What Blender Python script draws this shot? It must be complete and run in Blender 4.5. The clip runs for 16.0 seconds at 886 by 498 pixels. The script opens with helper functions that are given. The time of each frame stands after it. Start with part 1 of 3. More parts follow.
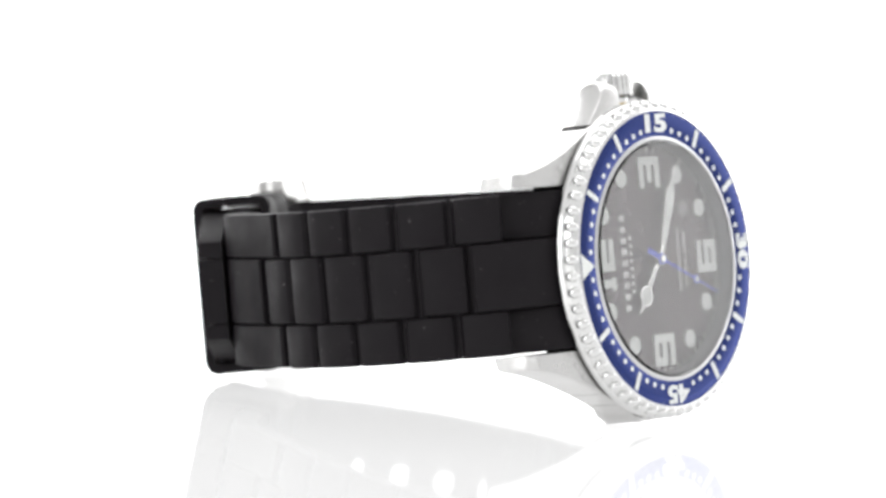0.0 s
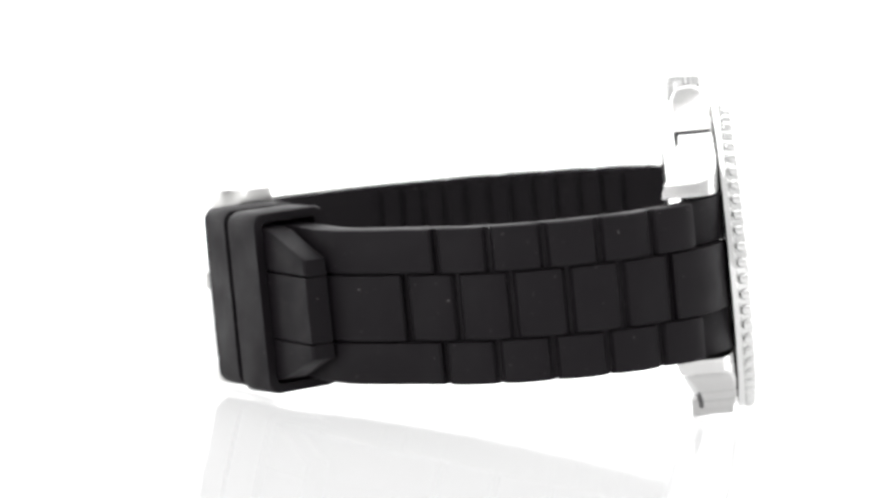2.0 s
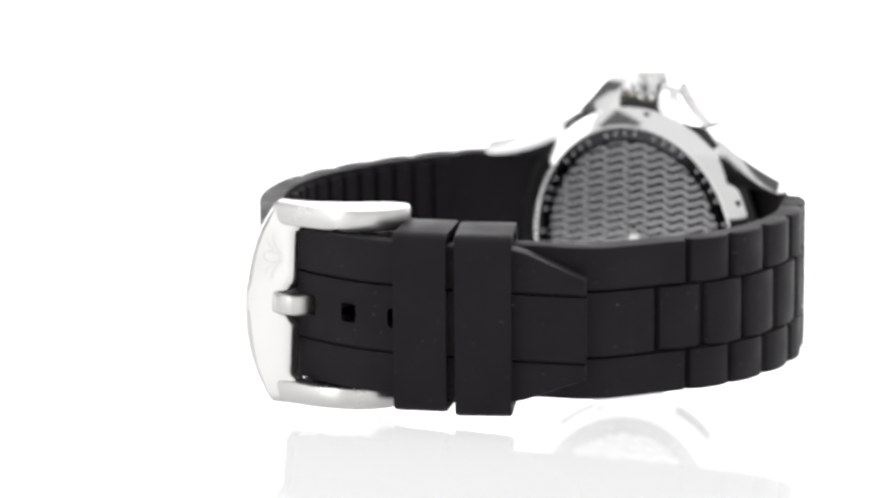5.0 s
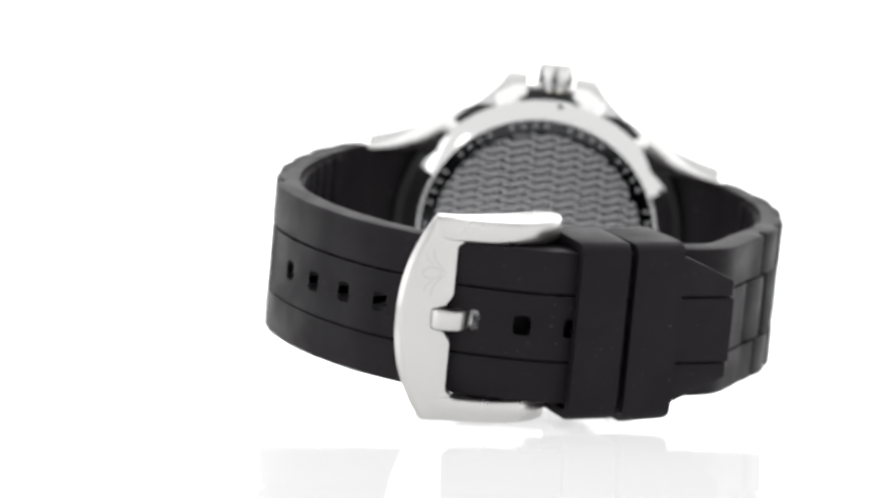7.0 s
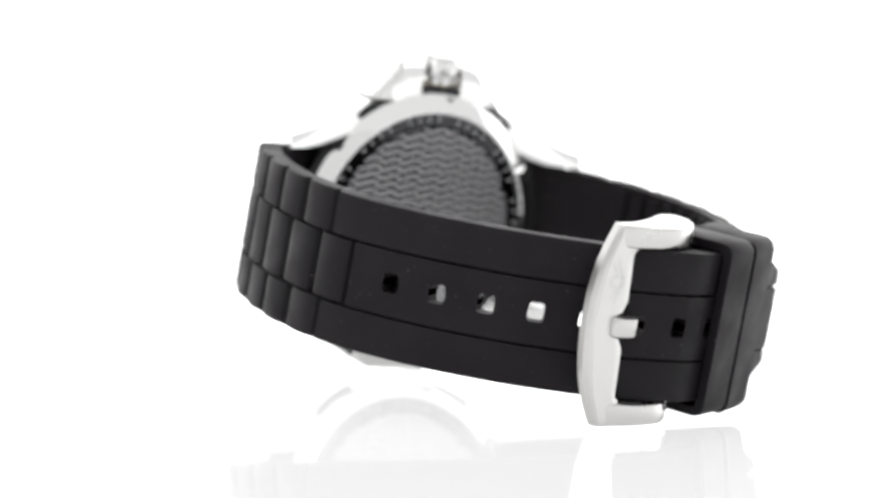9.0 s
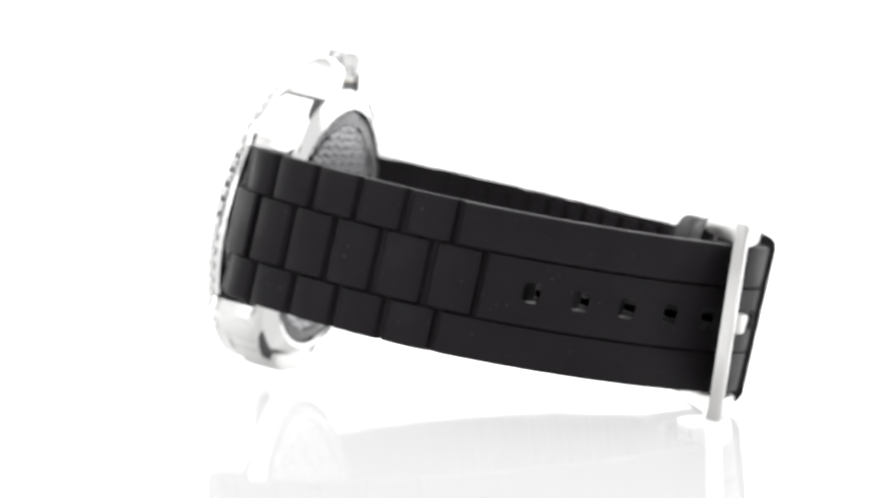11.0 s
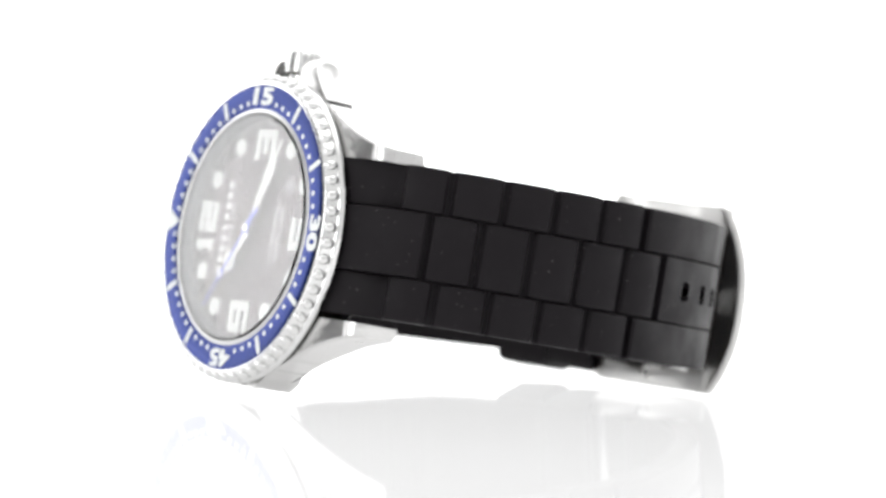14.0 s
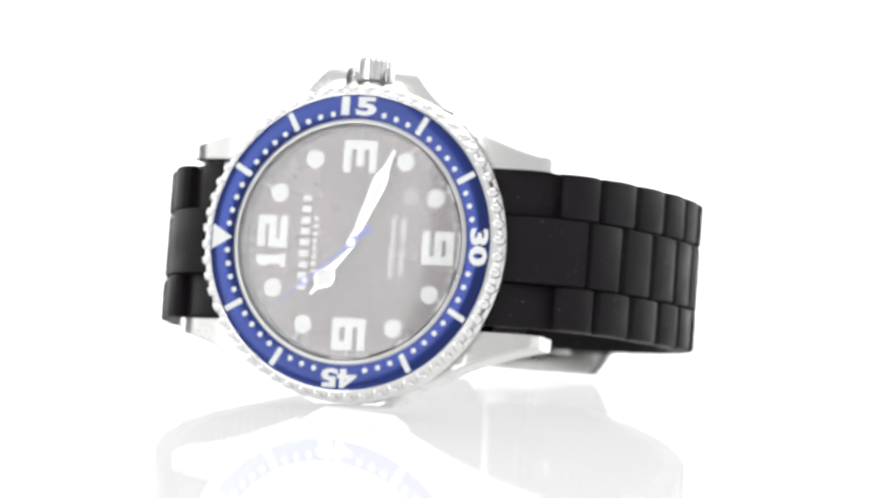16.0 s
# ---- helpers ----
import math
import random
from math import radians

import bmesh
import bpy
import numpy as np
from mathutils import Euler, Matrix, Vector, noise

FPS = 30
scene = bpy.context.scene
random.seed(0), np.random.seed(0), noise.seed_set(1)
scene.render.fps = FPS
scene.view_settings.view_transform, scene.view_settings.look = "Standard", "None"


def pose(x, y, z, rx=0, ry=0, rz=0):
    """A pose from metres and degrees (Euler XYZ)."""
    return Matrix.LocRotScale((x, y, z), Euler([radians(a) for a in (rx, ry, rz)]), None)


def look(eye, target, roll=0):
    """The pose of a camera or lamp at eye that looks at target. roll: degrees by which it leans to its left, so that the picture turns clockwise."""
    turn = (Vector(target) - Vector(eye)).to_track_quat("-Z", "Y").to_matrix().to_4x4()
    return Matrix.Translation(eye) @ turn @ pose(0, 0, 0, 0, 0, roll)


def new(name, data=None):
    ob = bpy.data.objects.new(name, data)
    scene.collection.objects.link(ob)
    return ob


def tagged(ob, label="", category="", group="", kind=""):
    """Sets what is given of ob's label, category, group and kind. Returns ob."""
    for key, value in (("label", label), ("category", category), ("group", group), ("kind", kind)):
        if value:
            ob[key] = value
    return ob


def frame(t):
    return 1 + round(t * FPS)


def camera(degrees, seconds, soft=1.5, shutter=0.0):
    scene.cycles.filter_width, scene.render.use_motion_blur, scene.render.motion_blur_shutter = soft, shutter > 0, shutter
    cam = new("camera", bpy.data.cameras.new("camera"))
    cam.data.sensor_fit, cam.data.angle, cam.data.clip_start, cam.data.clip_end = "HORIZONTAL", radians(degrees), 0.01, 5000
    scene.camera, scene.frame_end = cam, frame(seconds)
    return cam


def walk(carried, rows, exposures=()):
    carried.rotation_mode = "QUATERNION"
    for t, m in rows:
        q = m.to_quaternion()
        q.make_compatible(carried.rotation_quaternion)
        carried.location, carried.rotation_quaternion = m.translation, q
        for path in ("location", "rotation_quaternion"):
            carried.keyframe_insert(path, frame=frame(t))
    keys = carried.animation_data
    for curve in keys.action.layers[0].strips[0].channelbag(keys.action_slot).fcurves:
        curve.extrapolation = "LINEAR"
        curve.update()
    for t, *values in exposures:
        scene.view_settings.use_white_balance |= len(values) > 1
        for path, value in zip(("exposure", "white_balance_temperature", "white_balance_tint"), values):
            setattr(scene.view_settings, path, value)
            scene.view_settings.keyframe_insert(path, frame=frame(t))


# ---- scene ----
cam = camera(12.344, 16.0, soft=3.1)
EYE = pose(0, -0.56709, 0.05986, 85.985, 0, 0.5782) @ pose(0, 0, 0, 0, 0, 3.3993)
walk(cam, [(0.0, EYE), (16.0, EYE)])
cam.data.dof.use_dof, cam.data.dof.focus_distance, cam.data.dof.aperture_fstop = True, 0.536, 18.0

MM = 0.001

# ---- light: a bright white studio sweep, soft boxes over and beside the table ----
world = bpy.data.worlds.new("studio")
scene.world = world
world.use_nodes = True
wn = world.node_tree.nodes
wn["Background"].inputs[0].default_value = (1.0, 1.0, 1.0, 1)
wn["Background"].inputs[1].default_value = 0.95
scene.view_settings.exposure = 0.0


def softbox(name, eye, target, w, h, power):
    data = bpy.data.lights.new(name, "AREA")
    data.shape, data.size, data.size_y, data.energy = "RECTANGLE", w, h, power
    ob = new(name, data)
    ob.matrix_world = look(eye, target)
    return ob


softbox("key_softbox", (-0.45, -0.47, 0.20), (0, 0, 0.02), 0.17, 0.34, 0.55)
softbox("strip_softbox", (-0.60, -0.27, 0.20), (0, 0, 0.02), 0.05, 0.34, 0.10)
softbox("top_softbox", (0.05, 0.10, 0.75), (0, 0, 0.02), 0.7, 0.7, 2.2)

# ---- materials ----


def material(name, color, rough=0.5, metal=0.0, spec=0.5):
    m = bpy.data.materials.new(name)
    m.use_nodes = True
    b = m.node_tree.nodes["Principled BSDF"]
    b.inputs["Base Color"].default_value = (*color, 1)
    b.inputs["Roughness"].default_value = rough
    b.inputs["Metallic"].default_value = metal
    b.inputs["Specular IOR Level"].default_value = spec
    return m, m.node_tree.nodes, m.node_tree.links, b


def add_noise(nodes, links, scale, detail=4.0, stretch=(1, 1, 1)):
    co = nodes.new("ShaderNodeTexCoord")
    mp = nodes.new("ShaderNodeMapping")
    mp.inputs["Scale"].default_value = stretch
    tx = nodes.new("ShaderNodeTexNoise")
    tx.inputs["Scale"].default_value = scale
    tx.inputs["Detail"].default_value = detail
    links.new(co.outputs["Object"], mp.inputs[0])
    links.new(mp.outputs[0], tx.inputs["Vector"])
    return tx


def ramp(nodes, links, source, lo, hi, a, b):
    r = nodes.new("ShaderNodeMapRange")
    r.inputs[1].default_value, r.inputs[2].default_value = lo, hi
    r.inputs[3].default_value, r.inputs[4].default_value = a, b
    links.new(source, r.inputs[0])
    return r.outputs[0]


def add_bump(nodes, links, b, source, strength, dist):
    n = nodes.new("ShaderNodeBump")
    n.inputs["Strength"].default_value, n.inputs["Distance"].default_value = strength, dist
    links.new(source, n.inputs["Height"])
    links.new(n.outputs[0], b.inputs["Normal"])


def mix(nodes, links, factor, c1, c2, target):
    x = nodes.new("ShaderNodeMix")
    x.data_type = "RGBA"
    x.inputs[6].default_value, x.inputs[7].default_value = (*c1, 1), (*c2, 1)
    links.new(factor, x.inputs[0])
    links.new(x.outputs[2], target)


def rubber_material():
    m, n, l, b = material("black_rubber", (0.0085, 0.0068, 0.0086), 0.55, 0, 0.165)
    grain = add_noise(n, l, 9000, 3)
    haze = add_noise(n, l, 180, 5)
    lint = add_noise(n, l, 2600, 1.5, (1, 0.5, 0.7))
    l.new(ramp(n, l, haze.outputs[0], 0.3, 0.7, 0.48, 0.66), b.inputs["Roughness"])
    mix(n, l, ramp(n, l, lint.outputs[0], 0.725, 0.83, 0.0, 0.6), (0.0085, 0.0068, 0.0086), (0.16, 0.15, 0.15), b.inputs["Base Color"])
    add_bump(n, l, b, grain.outputs[0], 0.25, 0.00003)
    return m


def steel_material(name, color, rough, stretch, amount):
    m, n, l, b = material(name, color, rough, 1.0)
    lines = add_noise(n, l, 2500, 3, stretch)
    cloud = add_noise(n, l, 140, 3)
    l.new(ramp(n, l, cloud.outputs[0], 0.3, 0.7, rough * 0.8, rough * 1.3), b.inputs["Roughness"])
    add_bump(n, l, b, lines.outputs[0], amount, 0.00002)
    return m


RUBBER = rubber_material()
BRUSHED = steel_material("brushed_steel", (0.64, 0.635, 0.63), 0.22, (1, 1, 0.04), 0.35)
POLISHED = steel_material("polished_steel", (0.80, 0.80, 0.795), 0.06, (1, 1, 1), 0.04)
BEZEL_STEEL = steel_material("bezel_steel", (0.74, 0.74, 0.735), 0.10, (1, 1, 1), 0.08)
LIP_STEEL = steel_material("matt_steel", (0.58, 0.58, 0.58), 0.34, (1, 1, 1), 0.1)
BUCKLE_STEEL = steel_material("buckle_steel", (0.60, 0.595, 0.585), 0.30, (0.04, 1, 1), 0.35)


def sunray(n, l, b, amount):
    """Fine rings round the middle, which spread highlights into rays."""
    g = n.new("ShaderNodeTangent")
    g.direction_type, g.axis = "RADIAL", "Z"
    b.inputs["Anisotropic"].default_value = amount
    l.new(g.outputs[0], b.inputs["Tangent"])


def blue_material():
    m, n, l, b = material("blue_anodised_aluminium", (0.014, 0.028, 0.135), 0.20, 1.0)
    t = add_noise(n, l, 4000, 2)
    add_bump(n, l, b, t.outputs[0], 0.1, 0.00002)
    b.inputs["Specular Tint"].default_value = (0.6, 0.62, 0.9, 1)
    sunray(n, l, b, 0.85)
    b.inputs["Coat Weight"].default_value, b.inputs["Coat Roughness"].default_value, b.inputs["Coat IOR"].default_value = 0.35, 0.03, 1.5
    return m


BLUE = blue_material()
LUME = material("white_lume_paint", (0.80, 0.82, 0.80), 0.5)[0]
PRINT = material("white_print", (0.72, 0.72, 0.72), 0.6)[0]
PALE_BAR = material("pale_grey_print", (0.42, 0.42, 0.43), 0.6)[0]
DIAL_BLACK = steel_material("black_sunray_dial", (0.070, 0.056, 0.060), 0.30, (1, 1, 1), 0.1)
DIAL_BLACK.node_tree.nodes["Principled BSDF"].inputs["Metallic"].default_value = 0.9
sunray(DIAL_BLACK.node_tree.nodes, DIAL_BLACK.node_tree.links, DIAL_BLACK.node_tree.nodes["Principled BSDF"], 0.7)
GREY_RING = material("grey_chapter_ring", (0.22, 0.22, 0.23), 0.3, 0.8)[0]
BLUE_PAINT = material("blue_lacquer", (0.03, 0.06, 0.55), 0.3)[0]
DARK_STEEL = steel_material("dark_steel", (0.05, 0.05, 0.053), 0.14, (1, 1, 1), 0.1)
WEAVE = material("grey_woven_relief", (0.58, 0.575, 0.59), 0.38, 0.6)[0]
SHADE_BLACK = material("shade_black", (0.008, 0.008, 0.009), 0.5)[0]
BRASS = material("pale_brass", (0.75, 0.66, 0.48), 0.25, 1.0)[0]


def glass_material():
    m, n, l, b = material("watch_glass", (1, 1, 1), 0.0)
    b.inputs["Transmission Weight"].default_value = 1.0
    b.inputs["IOR"].default_value = 1.62
    return m


GLASS = glass_material()


def table_material():
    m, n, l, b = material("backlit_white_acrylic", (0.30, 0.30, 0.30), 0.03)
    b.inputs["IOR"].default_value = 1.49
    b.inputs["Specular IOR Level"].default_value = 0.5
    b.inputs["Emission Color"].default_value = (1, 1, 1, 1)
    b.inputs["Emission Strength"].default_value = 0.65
    haze = add_noise(n, l, 6, 4)
    l.new(ramp(n, l, haze.outputs[0], 0.3, 0.7, 0.02, 0.05), b.inputs["Roughness"])
    return m


TABLE = table_material()

# ---- mesh helpers ----


def part(name, bm, mat, parent, label="", smooth=True, angle=0.6, kind="", under=None):
    bmesh.ops.recalc_face_normals(bm, faces=bm.faces)
    for e in bm.edges:
        if len(e.link_faces) == 2 and e.calc_face_angle(0) > angle:
            e.smooth = False
    for f in bm.faces:
        f.smooth = smooth
        f.material_index = int(under is not None and f.normal.z < -0.5)
    me = bpy.data.meshes.new(name)
    bmesh.ops.scale(bm, vec=(MM, MM, MM), verts=bm.verts)
    bm.to_mesh(me)
    bm.free()
    me.materials.append(mat)
    if under:
        me.materials.append(under)
    ob = new(name, me)
    ob.parent = parent
    return tagged(ob, label=label, kind=kind)


def lathe(bm, prof, n=128, wave=None, a0=0.0, a1=2 * math.pi):
    """Turn (r, z) points round the z axis; wave(i, k) scales the radius."""
    closed = abs(a1 - a0 - 2 * math.pi) < 1e-6
    rings = []
    for k in range(n if closed else n + 1):
        a = a0 + (a1 - a0) * k / n
        rings.append([bm.verts.new((r * (wave(i, k) if wave else 1) * math.sin(a), r * (wave(i, k) if wave else 1) * math.cos(a), z))
                      for i, (r, z) in enumerate(prof)])
    m = len(rings)
    for k in range(m if closed else m - 1):
        p, q = rings[k], rings[(k + 1) % m]
        for i in range(len(prof) - 1):
            if prof[i][0] < 1e-6 and prof[i + 1][0] < 1e-6:
                continue
            bm.faces.new((p[i], q[i], q[i + 1], p[i + 1]))
    bmesh.ops.remove_doubles(bm, verts=bm.verts, dist=1e-5)


def prism(bm, outline, z0, z1, chamfer=0.0):
    """A closed (x, y) outline raised from z0 to z1, with an inset top edge when a chamfer is given."""
    low = [bm.verts.new((x, y, z0)) for x, y in outline]
    rows = [low]
    if chamfer:
        n = len(outline)
        cx, cy = sum(p[0] for p in outline) / n, sum(p[1] for p in outline) / n
        rows.append([bm.verts.new((x, y, z1 - chamfer)) for x, y in outline])
        top = []
        for x, y in outline:
            d = max(1e-6, math.hypot(x - cx, y - cy))
            k = max(0.0, 1 - chamfer / d)
            top.append(bm.verts.new((cx + (x - cx) * k, cy + (y - cy) * k, z1)))
        rows.append(top)
    else:
        rows.append([bm.verts.new((x, y, z1)) for x, y in outline])
    n = len(outline)
    for a, b in zip(rows, rows[1:]):
        for i in range(n):
            bm.faces.new((a[i], a[(i + 1) % n], b[(i + 1) % n], b[i]))
    bm.faces.new(rows[-1])
    bm.faces.new(low[::-1])


def lettering(text, w, h, bold=0.02, deep=0.06):
    """The built-in font as a raised mesh, w x h mm, centred on its own origin."""
    cu = bpy.data.curves.new("lettering", "FONT")
    cu.body, cu.size, cu.offset, cu.extrude, cu.resolution_u = text, 1.0, bold, 0.02, 3
    tmp = new("lettering_source", cu)
    bpy.context.view_layer.update()
    me = bpy.data.meshes.new_from_object(tmp.evaluated_get(bpy.context.evaluated_depsgraph_get()))
    bpy.data.objects.remove(tmp)
    bpy.data.curves.remove(cu)
    co = np.array([v.co for v in me.vertices])
    lo, hi = co.min(0), co.max(0)
    for v in me.vertices:
        c = v.co
        v.co = ((c.x - (lo[0] + hi[0]) / 2) / (hi[0] - lo[0]) * w * MM, (c.y - (lo[1] + hi[1]) / 2) / (hi[1] - lo[1]) * h * MM,
                (c.z - lo[2]) / (hi[2] - lo[2]) * deep * MM)
    return me


def piece(name, mesh, mat, parent, m=None, label=""):
    if not mesh.materials:
        mesh.materials.append(mat)
    ob = new(name, mesh)
    ob.parent = parent
    if m is not None:
        ob.matrix_basis = m
    return tagged(ob, label=label)


def mesh_of(bm, name):
    me = bpy.data.meshes.new(name)
    bmesh.ops.recalc_face_normals(bm, faces=bm.faces)
    bmesh.ops.scale(bm, vec=(MM, MM, MM), verts=bm.verts)
    bm.to_mesh(me)
    bm.free()
    return me


def at(x, y, z, turn=0):
    return pose(x * MM, y * MM, z * MM, 0, 0, turn)


def disc_mesh(name, r, deep, n=20):
    bm = bmesh.new()
    prism(bm, [(r * math.cos(2 * math.pi * i / n), r * math.sin(2 * math.pi * i / n)) for i in range(n)], 0, deep, deep * 0.5)
    return mesh_of(bm, name)


def bar_mesh(name, w, h, deep):
    bm = bmesh.new()
    c = min(w, h) * 0.18
    prism(bm, [(-w / 2 + c, -h / 2), (w / 2 - c, -h / 2), (w / 2, -h / 2 + c), (w / 2, h / 2 - c), (w / 2 - c, h / 2), (-w / 2 + c, h / 2),
               (-w / 2, h / 2 - c), (-w / 2, -h / 2 + c)], 0, deep)
    return mesh_of(bm, name)


# ---- the table ----
bm = bmesh.new()
bmesh.ops.create_grid(bm, x_segments=8, y_segments=8, size=30000)
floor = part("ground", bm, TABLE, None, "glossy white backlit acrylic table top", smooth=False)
tagged(floor, category="table top", kind="structure")

# added out of view: a dark panel for the dial glass to reflect
bm = bmesh.new()
bmesh.ops.create_cube(bm, size=1, matrix=Matrix.Translation((-1230, -40, 500)) @ Matrix.Diagonal((60, 580, 1000, 1)))
tagged(part("dark_flag_west", bm, material("dark_flag_panel", (0.09, 0.09, 0.09), 0.8)[0], None, "unseen dark panel that darkens reflections in the glass", smooth=False), category="wall", kind="structure")

# added behind the camera, unseen: grey for front-facing steel and rubber to mirror
bm = bmesh.new()
bmesh.ops.create_cube(bm, size=1, matrix=Matrix.Translation((0, -1430, 500)) @ Matrix.Diagonal((2400, 60, 1000, 1)))
tagged(part("grey_flag_south", bm, material("grey_flag_panel", (0.55, 0.55, 0.55), 0.8)[0], None, "unseen grey panel that tones reflections in the steel", smooth=False), category="wall", kind="structure")

bm = bmesh.new()
bmesh.ops.create_cube(bm, size=1, matrix=Matrix.Translation((-900, 1500, 1100)) @ Matrix.Diagonal((13200, 40, 2200, 1)))
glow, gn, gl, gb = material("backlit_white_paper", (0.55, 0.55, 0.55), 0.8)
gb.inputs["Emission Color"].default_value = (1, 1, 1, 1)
# emission painted to fade towards both ends, for soft gradients in the glass
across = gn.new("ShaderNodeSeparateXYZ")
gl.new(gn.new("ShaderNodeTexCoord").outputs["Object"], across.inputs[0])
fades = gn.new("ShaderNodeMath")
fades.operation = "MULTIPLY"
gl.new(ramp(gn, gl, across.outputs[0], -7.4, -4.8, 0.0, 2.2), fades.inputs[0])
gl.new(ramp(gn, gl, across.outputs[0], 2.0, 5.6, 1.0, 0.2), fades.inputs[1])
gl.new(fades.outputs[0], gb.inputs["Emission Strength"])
tagged(part("backdrop", bm, glow, None, "white paper backdrop with a glow faded to its ends", smooth=False), category="backdrop", kind="structure")

# ---- the watch: x to the crown, y to twelve, z out of the dial, millimetres from the bezel's middle ----
WATCH_TURN = Matrix(((-0.038406, -0.999262, 0.0), (0.154281, -0.005930, -0.988009), (0.987280, -0.037946, 0.154395)))
MIDDLE = Vector((-6.7176, -35.4236, 22.4718)) * MM
OFFSET = WATCH_TURN.transposed() @ MIDDLE
watch = new("wristwatch")
tagged(watch, label="steel diver watch with blue bezel and black rubber strap", category="watch")


def sub(name, bm, mat, label="", **kw):
    ob = part(name, bm, mat, watch, label, **kw)
    ob.location = OFFSET
    return ob


# strap curves, (y, z), from the lugs round the wrist side
SIX = [(-16.0, -2.5), (-19.4, -2.85), (-24.2, -4.35), (-27.8, -7.0), (-30.4, -10.2), (-33.0, -15.8), (-35.1, -22.8), (-36.3, -29.8), (-36.4, -37.1), (-35.5, -44.0),
       (-32.9, -50.5), (-29.3, -56.6), (-24.8, -62.0), (-19.8, -66.6), (-10.0, -72.0), (0.0, -72.9), (6.0, -71.1), (12.6, -67.7), (20.0, -63.0), (27.3, -58.0)]
TWELVE = [(16.0, -2.5), (19.4, -2.85), (24.2, -4.35), (27.8, -7.3), (30.6, -11.9), (32.8, -16.5), (34.2, -23.2), (34.1, -32.2), (32.3, -38.9), (29.7, -44.8), (28.0, -49.5),
          (25.3, -54.6), (18.4, -59.3), (11.5, -63.6), (5.0, -67.1), (0.0, -68.8), (-4.2, -68.9)]


class Run:
    """A smooth curve by its length: at(s) gives the point, the way along and the way out."""

    def __init__(self, pts, out, start):
        q = [Vector(p) for p in pts]
        q = [2 * q[0] - q[1]] + q + [2 * q[-1] - q[-2]]
        self.p, self.s = [], [0.0]
        for i in range(1, len(q) - 2):
            a, b, c, d = q[i - 1:i + 3]
            for k in range(40):
                u = k / 40
                self.p.append(0.5 * (2 * b + (c - a) * u + (2 * a - 5 * b + 4 * c - d) * u * u + (3 * b - a - 3 * c + d) * u ** 3))
        self.p.append(q[-2])
        for a, b in zip(self.p, self.p[1:]):
            self.s.append(self.s[-1] + (b - a).length)
        near = min(range(len(self.p)), key=lambda i: (self.p[i] - Vector(start)).length)
        zero = self.s[near]
        self.s = [v - zero for v in self.s]
        self.out = out

    def at(self, s):
        i = int(np.clip(np.searchsorted(self.s, s), 1, len(self.s) - 1))
        a, b = self.p[i - 1], self.p[i]
        way = (b - a).normalized()
        u = (s - self.s[i - 1]) / max(1e-9, self.s[i] - self.s[i - 1])
        lo, hi = self.p[max(0, i - 12)], self.p[min(len(self.p) - 1, i + 12)]
        way = (hi - lo).normalized()
        return a + (b - a) * u, way, Vector((way.y, -way.x)) * self.out

    def place(self, s, x, d):
        p, way, out = self.at(s)
        y, z = p + out * d
        lean = 0.2 - 0.013 * y + 1.95 * (max(0.0, -z) / 73) ** 3
        return (x + lean, y, z)


SIX_RUN = Run(SIX, 1, (-27.2, -6.5))
TWELVE_RUN = Run(TWELVE, -1, (27.2, -6.7))


def value(v, s):
    return v(s) if callable(v) else v


def band(bm, run, s0, s1, x0, x1, d0, d1, chamfer=0.25, step=1.6, ends=True):
    """A curved slab along the run from s0 to s1, x0 to x1 across, d0 to d1 out of the curve, with softened outer edges."""
    n = max(2, int((s1 - s0) / step))
    ss = [s0] + ([s0 + chamfer] if ends and chamfer else []) + [s0 + (s1 - s0) * k / n for k in range(1, n)] + ([s1 - chamfer] if ends and chamfer else []) + [s1]
    rows = []
    for s in ss:
        c = chamfer
        a, b, lo, hi = value(x0, s), value(x1, s), value(d0, s), value(d1, s)
        if ends and s in (s0, s1):
            hi -= c
        pts = [(a, lo), (a, hi - c), (a + c * 0.3, hi - c * 0.3), (a + c, hi), (b - c, hi), (b - c * 0.3, hi - c * 0.3), (b, hi - c), (b, lo)] if c else [(a, lo), (a, hi), (b, hi), (b, lo)]
        rows.append([bm.verts.new(run.place(s, x, d)) for x, d in pts])
    m = len(rows[0])
    for p, q in zip(rows, rows[1:]):
        for i in range(m):
            bm.faces.new((p[i], p[(i + 1) % m], q[(i + 1) % m], q[i]))
    bm.faces.new(rows[0])
    bm.faces.new(rows[-1][::-1])


def link_band(bm, run, s0, s1, x0, x1, d0, d1):
    mid, half = (s0 + s1) / 2, (s1 - s0) / 2
    band(bm, run, s0, s1, x0, x1, d0, lambda s: d1 - 0.5 * abs((s - mid) / half) ** 2.6, 0.42, 0.7)


HALF, THICK, BASE = 10.3, 3.3, 1.15
OUTER = [0.6, 6.5, 14.1, 21.45, 28.8, 36.3]
INNER = [4.3, 11.5, 18.8, 26.2, 33.7, 41.1]
GAP = 0.33


